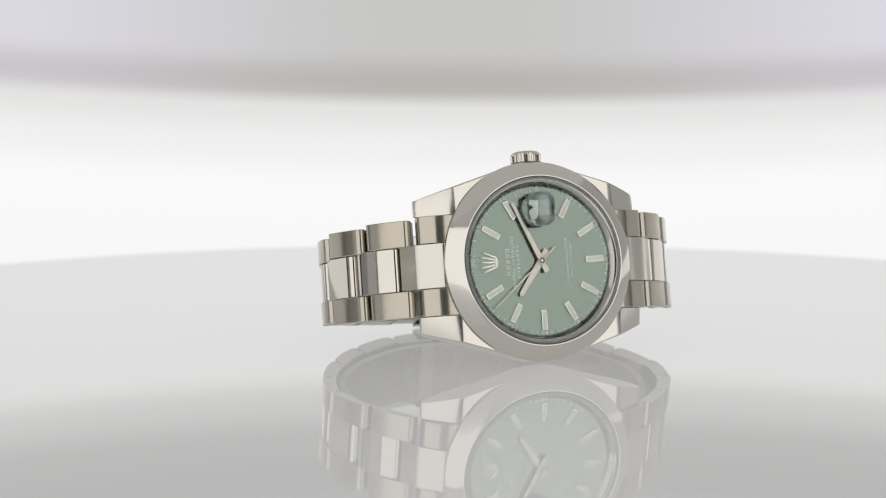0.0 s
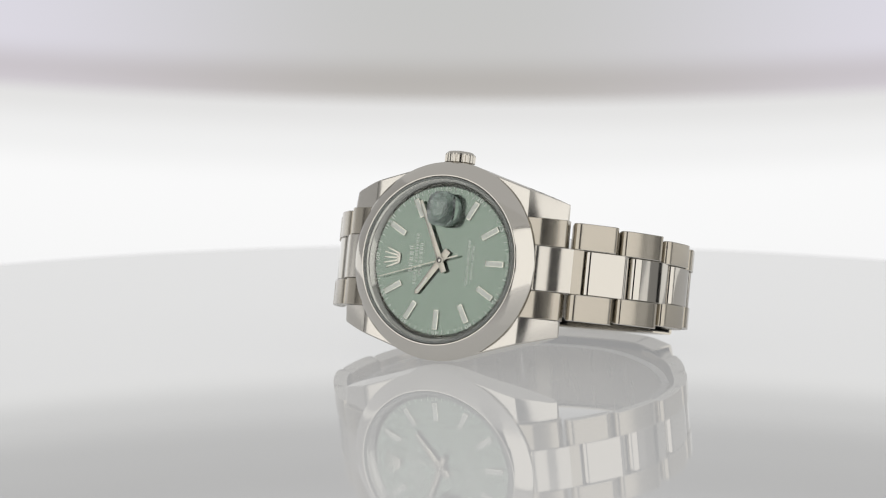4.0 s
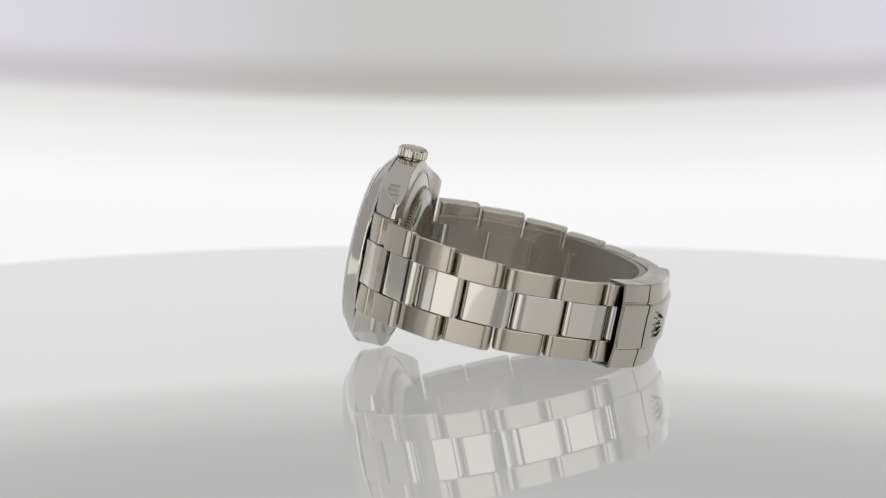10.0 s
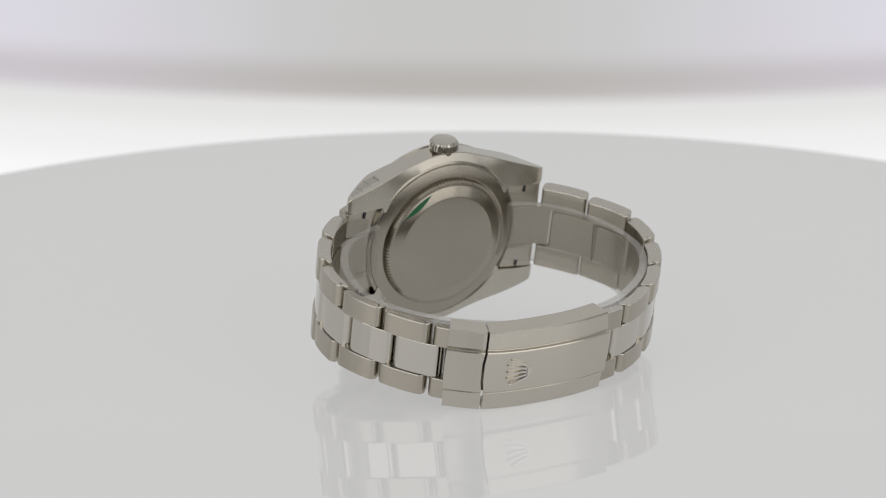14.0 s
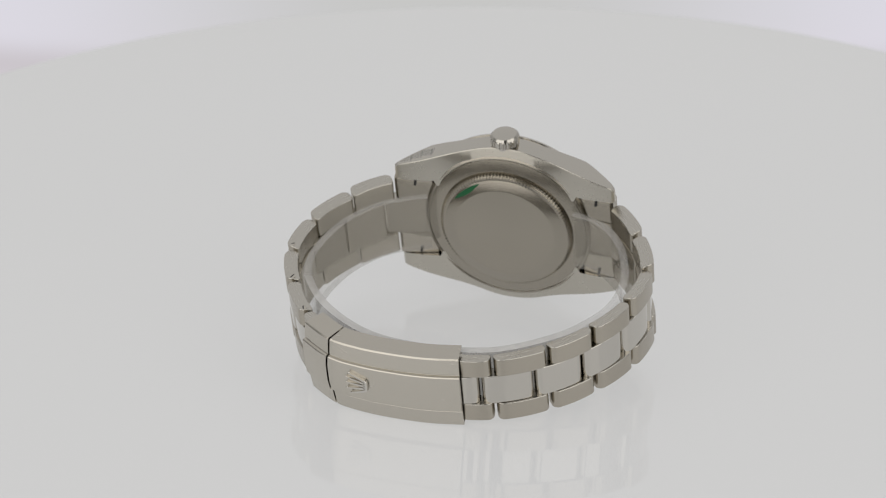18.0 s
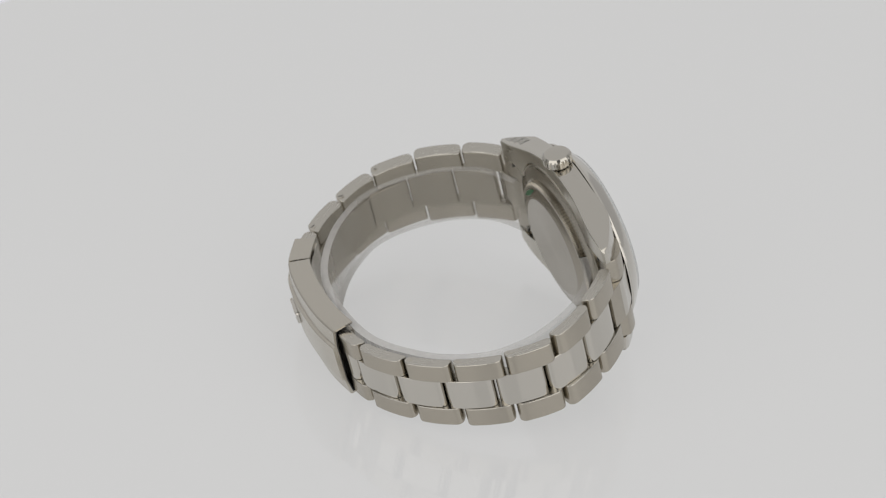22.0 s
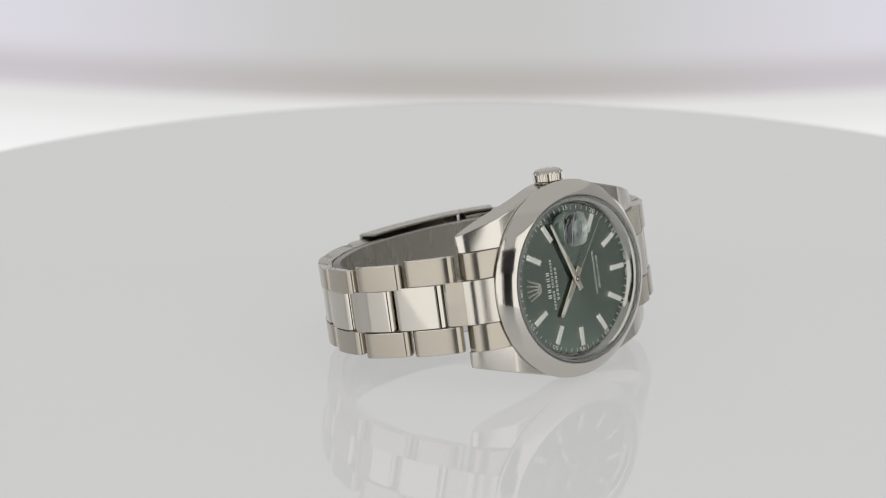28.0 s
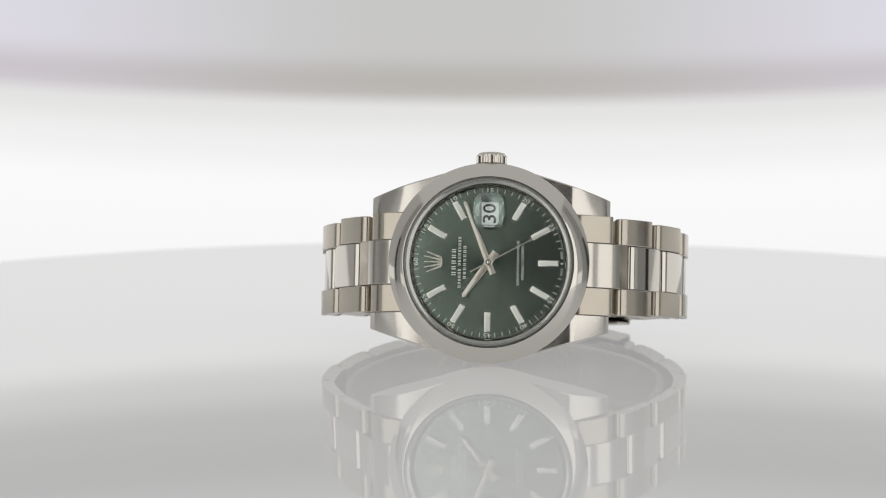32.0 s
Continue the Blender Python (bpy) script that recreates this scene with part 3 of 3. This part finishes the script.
put_text(lower, "SUPERLATIVE CHRONOMETER", 0.72, Matrix.Translation((0, -6.0 * MM, 0.02 * MM)), 0.93)
put_text(lower, "OFFICIALLY CERTIFIED", 0.72, Matrix.Translation((0, -6.95 * MM, 0.02 * MM)), 0.95)
part("lower_print", lower, print_white, dial, "two lines of small white print")
for width, high, y, words in ((5.8, 1.2, 7.05, (5,)), (10.6, 0.8, 5.9, (6, 9)), (7.0, 0.85, 4.85, (8,))):
    bars = bmesh.new()
    total = sum(words) + (len(words) - 1) * 0.7
    step = width / total
    x = -width / 2
    for w in words:
        for _ in range(w):
            for k in (0.3, 0.68):
                box(bars, (step * 0.17 * MM, high * 0.74 * MM, 0.01 * MM), ((x + step * k) * MM, y * MM, 0.02 * MM))
            x += step
        x += step * 0.7
    part("printed_bar_line", bars, print_white, dial, "line of plain white printed bars")

# date window
part("date_wheel", box(bmesh.new(), (3.2 * MM, 2.8 * MM, 0.08 * MM), (DATE_X * MM, 0, -0.12 * MM)), date_white, dial, "white date wheel")
num = bmesh.new()
put_text(num, "30", 2.0, Matrix.Translation((DATE_X * MM, 0, -0.07 * MM)), 1.12, 0.02)
part("date_numeral", num, date_black, dial, "black printed date")

# pointers


def hand(length, tail, w0, w1, z, lume_from, lume_to):
    """A flat tapering baton from the tail to the tip with a lume insert."""
    bm = bmesh.new()
    pts = [(-w0, -tail), (w0, -tail), (w0, 0), (w1, length - w1), (0, length), (-w1, length - w1), (-w0, 0)]
    rings_to_mesh(bm, [[(x * MM, y * MM, z * MM) for x, y in pts], [(x * MM, y * MM, (z + 0.14) * MM) for x, y in pts], [(x * 0.86 * MM, y * 0.992 * MM, (z + 0.17) * MM) for x, y in pts]])
    ins = bmesh.new()
    box(ins, (w1 * 0.8 * MM, (lume_to - lume_from) * MM, 0.02 * MM), (0, (lume_from + lume_to) / 2 * MM, (z + 0.172) * MM))
    return bm, ins


hour_bm, hour_in = hand(8.8, 2.6, 0.74, 0.5, 0.55, 4.5, 8.0)
hour_hand = part("hour_hand", hour_bm, pointer_steel, watch, "pale steel baton hour hand")
part("lume", hour_in, lume, hour_hand)
hour_hand.matrix_basis = Matrix.Rotation(-radians(305.6), 4, "Z")
minute_bm, minute_in = hand(13.4, 2.6, 0.62, 0.36, 0.8, 5.4, 12.4)
minute_hand = part("minute_hand", minute_bm, pointer_steel, watch, "pale steel baton minute hand")
part("lume", minute_in, lume, minute_hand)
sec = bmesh.new()
rings_to_mesh(sec, [[(x * MM, y * MM, z * MM) for x, y in ((-0.13, -4.2), (0.13, -4.2), (0.06, 14.2), (-0.06, 14.2))] for z in (1.03, 1.12)])
lathe([(0, 1.0), (0.85, 1.0), (0.85, 1.12), (0.72, 1.18), (0, 1.18)], 32, bm=sec)
second_hand = part("second_hand", sec, pointer_steel, watch, "thin pale steel second hand")
part("ring", lathe([(0.56, 1.17), (0.56, 1.2), (0.34, 1.2), (0.34, 1.17)], 32), dark_gap, second_hand, "dark ring round the pinion")
part("pinion", lathe([(0.3, 1.17), (0.3, 1.26), (0.22, 1.3), (0, 1.3)], 24), polished, second_hand, "polished steel pinion tip")

# crown at three
crown = part("crown", lathe([(0, 22.95), (1.9, 22.9), (2.6, 22.7), (3.0, 22.3), (3.05, 22.0), (3.05, 20.6), (2.8, 20.4), (2.3, 20.35), (2.2, 19.3)], 144,
             lambda r, h, a: r * (1 + (0.035 if math.sin(a * 24) > 0 else -0.03)) if r > 2.7 and h < 22.2 else r, around="x"), case_steel, watch, "fluted polished steel winding crown", Matrix.Translation((0, 0, -3.8 * MM)), sharp=20)
part("collar", lathe([(2.4, 19.0), (2.4, 20.2), (2.3, 20.3), (2.1, 20.3)], 48, around="x"), polished, watch, "", Matrix.Translation((0, 0, -3.8 * MM)))

# ---- bracelet: joints of the outer links in (y, z), mm, from the case to the clasp ----
SIX = [(-25.3, -6.7), (-32.8, -13.5), (-38.3, -23.1), (-39.4, -33.3), (-35.7, -43.0), (-29.7, -51.9), (-21.5, -57.6)]
TWELVE = [(24.5, -7.4), (31.4, -15.8), (35.8, -25.7), (33.9, -35.9), (28.6, -45.1), (21.3, -52.5), (11.5, -58.0), (1.5, -59.3)]
THICK = 2.9
HALF = (10.1, 9.8, 9.25, 8.4, 8.1, 7.95, 7.85, 7.8)


SAG = (0.0, -0.25, -0.45, -0.5, -0.5, -0.5, -0.4, -0.3)  # the twelve side hangs a little lower


def drop(i, out):
    return SAG[i] if out < 0 else 0.0


def taper(bm, end, w, amount=0.6):
    """Slope a link's free side inwards from its outer to its inner face; end: which side of local y is free."""
    for v in bm.verts:
        if v.co.y * end > (w / 2 - 0.2) * MM:
            f = min(1.0, max(0.0, (0.5 - v.co.z / MM) / 1.9))
            v.co.y -= end * amount * f * f * (3 - 2 * f) * MM


def link_pose(a, b, x, out):
    """Place a link between joints a and b at x across the bracelet: its length along local x, its outer face along local z."""
    a, b = Vector((0, *a)) * MM, Vector((0, *b)) * MM
    u = (b - a).normalized()
    n = Vector((0, u.z, -u.y)) if out > 0 else Vector((0, -u.z, u.y))
    w = n.cross(u)
    c = (a + b) / 2 + Vector((x * MM, 0, 0))
    return Matrix((((u.x, w.x, n.x, c.x), (u.y, w.y, n.y, c.y), (u.z, w.z, n.z, c.z), (0, 0, 0, 1))))


def curve_points(pts, n):
    """A smooth curve through points, n steps from one to the next."""
    p = [Vector(q) for q in pts]
    out = []
    for i in range(len(p) - 1):
        a, b, c, d = p[max(i - 1, 0)], p[i], p[i + 1], p[min(i + 2, len(p) - 1)]
        for k in range(n):
            w = k / n
            out.append(tuple(0.5 * ((2 * b) + (c - a) * w + (2 * a - 5 * b + 4 * c - d) * w * w + (3 * b - a - 3 * c + d) * w ** 3)))
    return out + [tuple(p[-1])]


def lerp2(a, b, f):
    return (a[0] + (b[0] - a[0]) * f, a[1] + (b[1] - a[1]) * f)


def lit_rims(bm, w):
    """Give the thin bevels at both ends of a slab of width w the second material, and its end faces the third."""
    for f in bm.faces:
        if len(f.verts) > 4:
            f.material_index = 2
        elif abs(f.calc_center_median().y) > (w / 2 - 0.15) * MM:
            f.material_index = 1


for joints, out in ((SIX, 1), (TWELVE, -1)):
    n = len(joints)
    for i in range(n - 1):
        a, b = joints[i], joints[i + 1]
        half = (HALF[i] + HALF[i + 1]) / 2
        low = (drop(i, out) + drop(i + 1, out)) / 2
        length = math.dist(a, b)
        side = half * 0.55
        for s in (-1, 1):
            bm = slab(rounded(length / 2 - 0.3, THICK / 2, 1.2, 0.85, 0.45), side - 0.06, 0.15)
            lit_rims(bm, side - 0.06)
            at = link_pose(a, b, low + s * (half - side / 2), out)
            taper(bm, s if at[0][1] > 0 else -s, side - 0.06)
            part("outer_link", bm, (brushed, edge_satin, edge_satin), watch, "", at, sharp=20)
        a2 = lerp2(a, b, 0.27)
        b2 = lerp2(b, joints[i + 2], 0.27) if i + 2 < n else b
        bm = slab(rounded(math.dist(a2, b2) / 2 - 0.2, THICK / 2 - 0.05, 1.15, 0.85, 0.5), 2 * (half - side) - 0.08, 0.14)
        for f in bm.faces:
            f.material_index = 1 if f.calc_center_median().z < -0.0006 else 0
        part("center_link", bm, (link_polish, brushed), watch, "polished centre link", link_pose(a2, b2, low, out), sharp=20)

    for i in (3, 4, 5):
        u = Vector((joints[i + 1][0] - joints[i][0], joints[i + 1][1] - joints[i][1])).normalized()
        at = Vector(joints[i]) - u * 1.35
        hb = (HALF[i - 1] + HALF[i]) / 2 - 0.3 + drop(i, out)
        bm = lathe([(0, 0.06), (0.62, 0.06), (0.7, 0.02), (0.74, -0.3)], 24, around="x")
        head = part("link_pin", bm, satin, watch, "", Matrix.Translation(((hb + 0.06) * MM, at.x * MM, at.y * MM)))
        if out > 0:
            # no slot is cut: a near-black bar gives its shade
            part("slot", box(bmesh.new(), (0.03 * MM, 0.26 * MM, 1.25 * MM), (0.065 * MM, 0, 0), Matrix.Rotation(0.7 * i, 4, "X")), dark_gap, head, "near-black bar in place of the shaded screw slot")

# end pieces between the lugs
for joints, s in ((SIX, -1), (TWELVE, 1)):
    e = abs(joints[0][0])
    c0 = lerp2(joints[0], joints[1], 0.27)
    outline = [(16.6, -1.3), (18.6, -1.4), (20.6, -1.9), (22.4, -2.8), (e - 0.6, -4.2), (e - 0.2, -4.9), (e - 0.5, -7.0), (e - 1.2, -7.3), (20.5, -6.8), (16.6, -5.9)]
    mid_line = [(16.6, -1.3), (19.4, -1.35), (20.6, -1.65), (22.5, -3.0), (e, -4.6), (abs(c0[0]) + 0.75, c0[1] + 1.15), (abs(c0[0]) - 0.4, c0[1] + 0.1), (e - 1.2, -7.5), (20.5, -6.9), (16.6, -5.9)]
    to_watch = Matrix(((0, 1, 0, 0), (s, 0, 0, 0), (0, 0, 1, 0), (0, 0, 0, 1)))
    for x0, x1, line, mat in ((4.6, 10.15, outline, end_brushed), (-10.15, -4.6, outline, end_brushed), (-4.52, 4.52, mid_line, end_polish)):
        line = curve_points(line[:6], 5) + line[6:]
        bm = slab(line, x1 - x0, 0.12)
        bmesh.ops.transform(bm, matrix=Matrix.Translation(((x0 + x1) / 2 * MM, 0, 0)) @ to_watch, verts=bm.verts)
        for f in bm.faces:
            f.material_index = 1 if f.calc_center_median().z < -0.0057 else 0
        part("end_piece", bm, (mat, brushed), watch, "steel end piece between the lugs", sharp=20)
    for x in (-1, 1):
        # near-black block laid on, its colour stands for the shade in the slot
        slot = box(bmesh.new(), (1.35 * MM, 0.5 * MM, 0.6 * MM), (x * 9.1 * MM, s * 20.15 * MM, -6.7 * MM), Matrix.Rotation(0.15, 4, "Z"))
        part("spring_bar_slot", slot, dark_gap, watch, "near-black block in place of the shaded spring bar slot")

# ---- clasp ----
CLASP = [(-29.3, -56.7), (-22.6, -61.0), (-15.6, -62.7), (-8.0, -63.3), (-1.0, -63.2), (5.7, -62.3)]


def clasp_at(f):
    """A point and the outward normal along the clasp's arc, f from 0 to 1."""
    p = [Vector(q) for q in CLASP]
    x = f * (len(p) - 1)
    i = min(int(x), len(p) - 2)
    w = x - i
    a, b, c, d = p[max(i - 1, 0)], p[i], p[i + 1], p[min(i + 2, len(p) - 1)]
    q = 0.5 * ((2 * b) + (c - a) * w + (2 * a - 5 * b + 4 * c - d) * w * w + (3 * b - a - 3 * c + d) * w ** 3)
    t = (0.5 * ((c - a) + 2 * (2 * a - 5 * b + 4 * c - d) * w + 3 * (3 * b - a - 3 * c + d) * w * w)).normalized()
    return q, Vector((t.y, -t.x))


CROSS = [(-8.85, -5.5), (-8.9, -1.05), (-8.65, -0.75), (-4.95, -0.35), (-4.75, -0.5), (-4.6, -0.45), (-4.45, 0.1), (-4.25, 0.25), (-2, 0.3), (2, 0.3), (4.25, 0.25), (4.45, 0.1), (4.6, -0.45), (4.75, -0.5), (4.95, -0.35), (8.2, -0.75), (8.45, -1.05), (8.4, -5.5), (8.05, -5.5), (8.0, -1.35), (4.6, -0.75), (-4.6, -0.75), (-8.45, -1.35), (-8.5, -5.5)]


def clasp_shell(f0, f1, cut0=0.0, cut1=0.0):
    bm = bmesh.new()
    rings = []
    for i in range(25):
        ring = []
        for x, h in CROSS:
            w = i / 24
            wave = -0.009 * math.cos(x / 8.3 * math.pi * 1.15)
            f = f0 + (f1 - f0) * w + wave * (cut0 * (1 - w) + cut1 * w)
            q, n = clasp_at(min(1, max(0, f)))
            ring.append((x * MM, (q.x + n.x * h) * MM, (q.y + n.y * h) * MM))
        rings.append(ring)
    rings_to_mesh(bm, rings)
    return bm


# near-black sheet under the shell: the shade in the clasp's ends, put into colour
SHADE_SHEET = [(-8.46, -5.3), (-8.4, -1.4), (-4.6, -0.8), (4.6, -0.8), (7.95, -1.4), (8.0, -5.3), (7.8, -5.3), (7.75, -1.6), (4.5, -1.0), (-4.5, -1.0), (-8.2, -1.6), (-8.25, -5.3)]
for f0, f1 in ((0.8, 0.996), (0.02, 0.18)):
    shade_sheet = bmesh.new()
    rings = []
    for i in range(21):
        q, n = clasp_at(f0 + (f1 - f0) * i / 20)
        rings.append([(x * MM, (q.x + n.x * h) * MM, (q.y + n.y * h) * MM) for x, h in SHADE_SHEET])
    rings_to_mesh(shade_sheet, rings)
    part("clasp_shade", shade_sheet, dark_gap, watch, "near-black sheet standing in for shade inside the clasp")
clasp_cover = part("clasp_cover", clasp_shell(0.205, 1.0, 1.0, 0.0), satin, watch, "brushed steel folding clasp cover with a polished step", sharp=20)
part("clasp_flap", clasp_shell(0.005, 0.192, 1.0, 1.0), satin, watch, "short brushed steel end of the clasp", sharp=20)
q, n = clasp_at(0.40)
t = Vector((-n.y, n.x))
q = q + n * 0.32
out3, along = Vector((0, n.x, n.y)), Vector((0, -t.x, -t.y))
xax = along.cross(out3)
em = Matrix(((xax.x, along.x, out3.x, 0), (xax.y, along.y, out3.y, q.x * MM), (xax.z, along.z, out3.z, q.y * MM), (0, 0, 0, 1)))
part("clasp_emblem", emblem(1.75, 0.6), polished, clasp_cover, "small raised five-pronged emblem", em)
blade = bmesh.new()
rings = []
for i in range(21):
    q, n = clasp_at(i / 20)
    rings.append([(x * MM, (q.x + n.x * h) * MM, (q.y + n.y * h) * MM) for x, h in ((-6.6, -4.6), (6.6, -4.6), (6.6, -5.4), (-6.6, -5.4))])
rings_to_mesh(blade, rings)
part("clasp_blade", blade, satin, watch, "inner steel blade of the clasp")

# clear liner inside the bracelet
LINER = [(15.5, -8.3), (22.3, -10.9), (27.6, -16.8), (30.8, -25.0), (31.5, -31.0), (30.4, -37.5), (26.7, -43.7), (21.5, -48.95), (12.2, -54.6), (2.2, -56.6), (-10.0, -56.3), (-18.5, -53.7), (-26.7, -48.3), (-32.0, -42.4), (-34.9, -36.5), (-34.9, -28.5), (-31.9, -19.5), (-25.8, -12.2), (-17.2, -8.1)]


def liner():
    bm = bmesh.new()
    pts = [Vector(p) for p in LINER]
    dense = []
    for i in range(len(pts) - 1):
        a, b, c, d = pts[max(i - 1, 0)], pts[i], pts[i + 1], pts[min(i + 2, len(pts) - 1)]
        for k in range(5):
            w = k / 5
            dense.append(0.5 * ((2 * b) + (c - a) * w + (2 * a - 5 * b + 4 * c - d) * w * w + (3 * b - a - 3 * c + d) * w ** 3))
    dense.append(pts[-1])
    rings = []
    for i, p in enumerate(dense):
        t = (dense[min(i + 1, len(dense) - 1)] - dense[max(i - 1, 0)]).normalized()
        n = Vector((-t.y, t.x))
        rings.append([(x * MM, (p.x + n.x * h) * MM, (p.y + n.y * h) * MM) for x, h in ((-6.8, -0.8), (-6.95, 0), (-6.8, 0.8), (6.8, 0.8), (6.95, 0), (6.8, -0.8))])
    rings_to_mesh(bm, rings)
    for f in bm.faces:
        if all(abs(v.co.x) > 0.006 for v in f.verts) and len({v.co.x > 0 for v in f.verts}) == 1:
            f.material_index = 1
    return bm


part("liner", liner(), (liner_clear, liner_rim), watch, "frosted clear plastic liner inside the bracelet")


def motions():
    times = [0.5 * i for i in range(65)]
    walk(turntable, [(t, table_pose(t, TABLE_AT)) for t in times])
    walk(watch, [(t, table_pose(t) @ WATCH_AT) for t in times])
    walk(second_hand, [(t, Matrix.Rotation(-radians(149.9 - 6 * (31.8 - t)), 4, "Z")) for t in times])
    walk(minute_hand, [(t, Matrix.Rotation(-radians(67.8 - 0.1 * (31.8 - t)), 4, "Z")) for t in (0.0, 8.0, 16.0, 24.0, 32.0)])


motions()
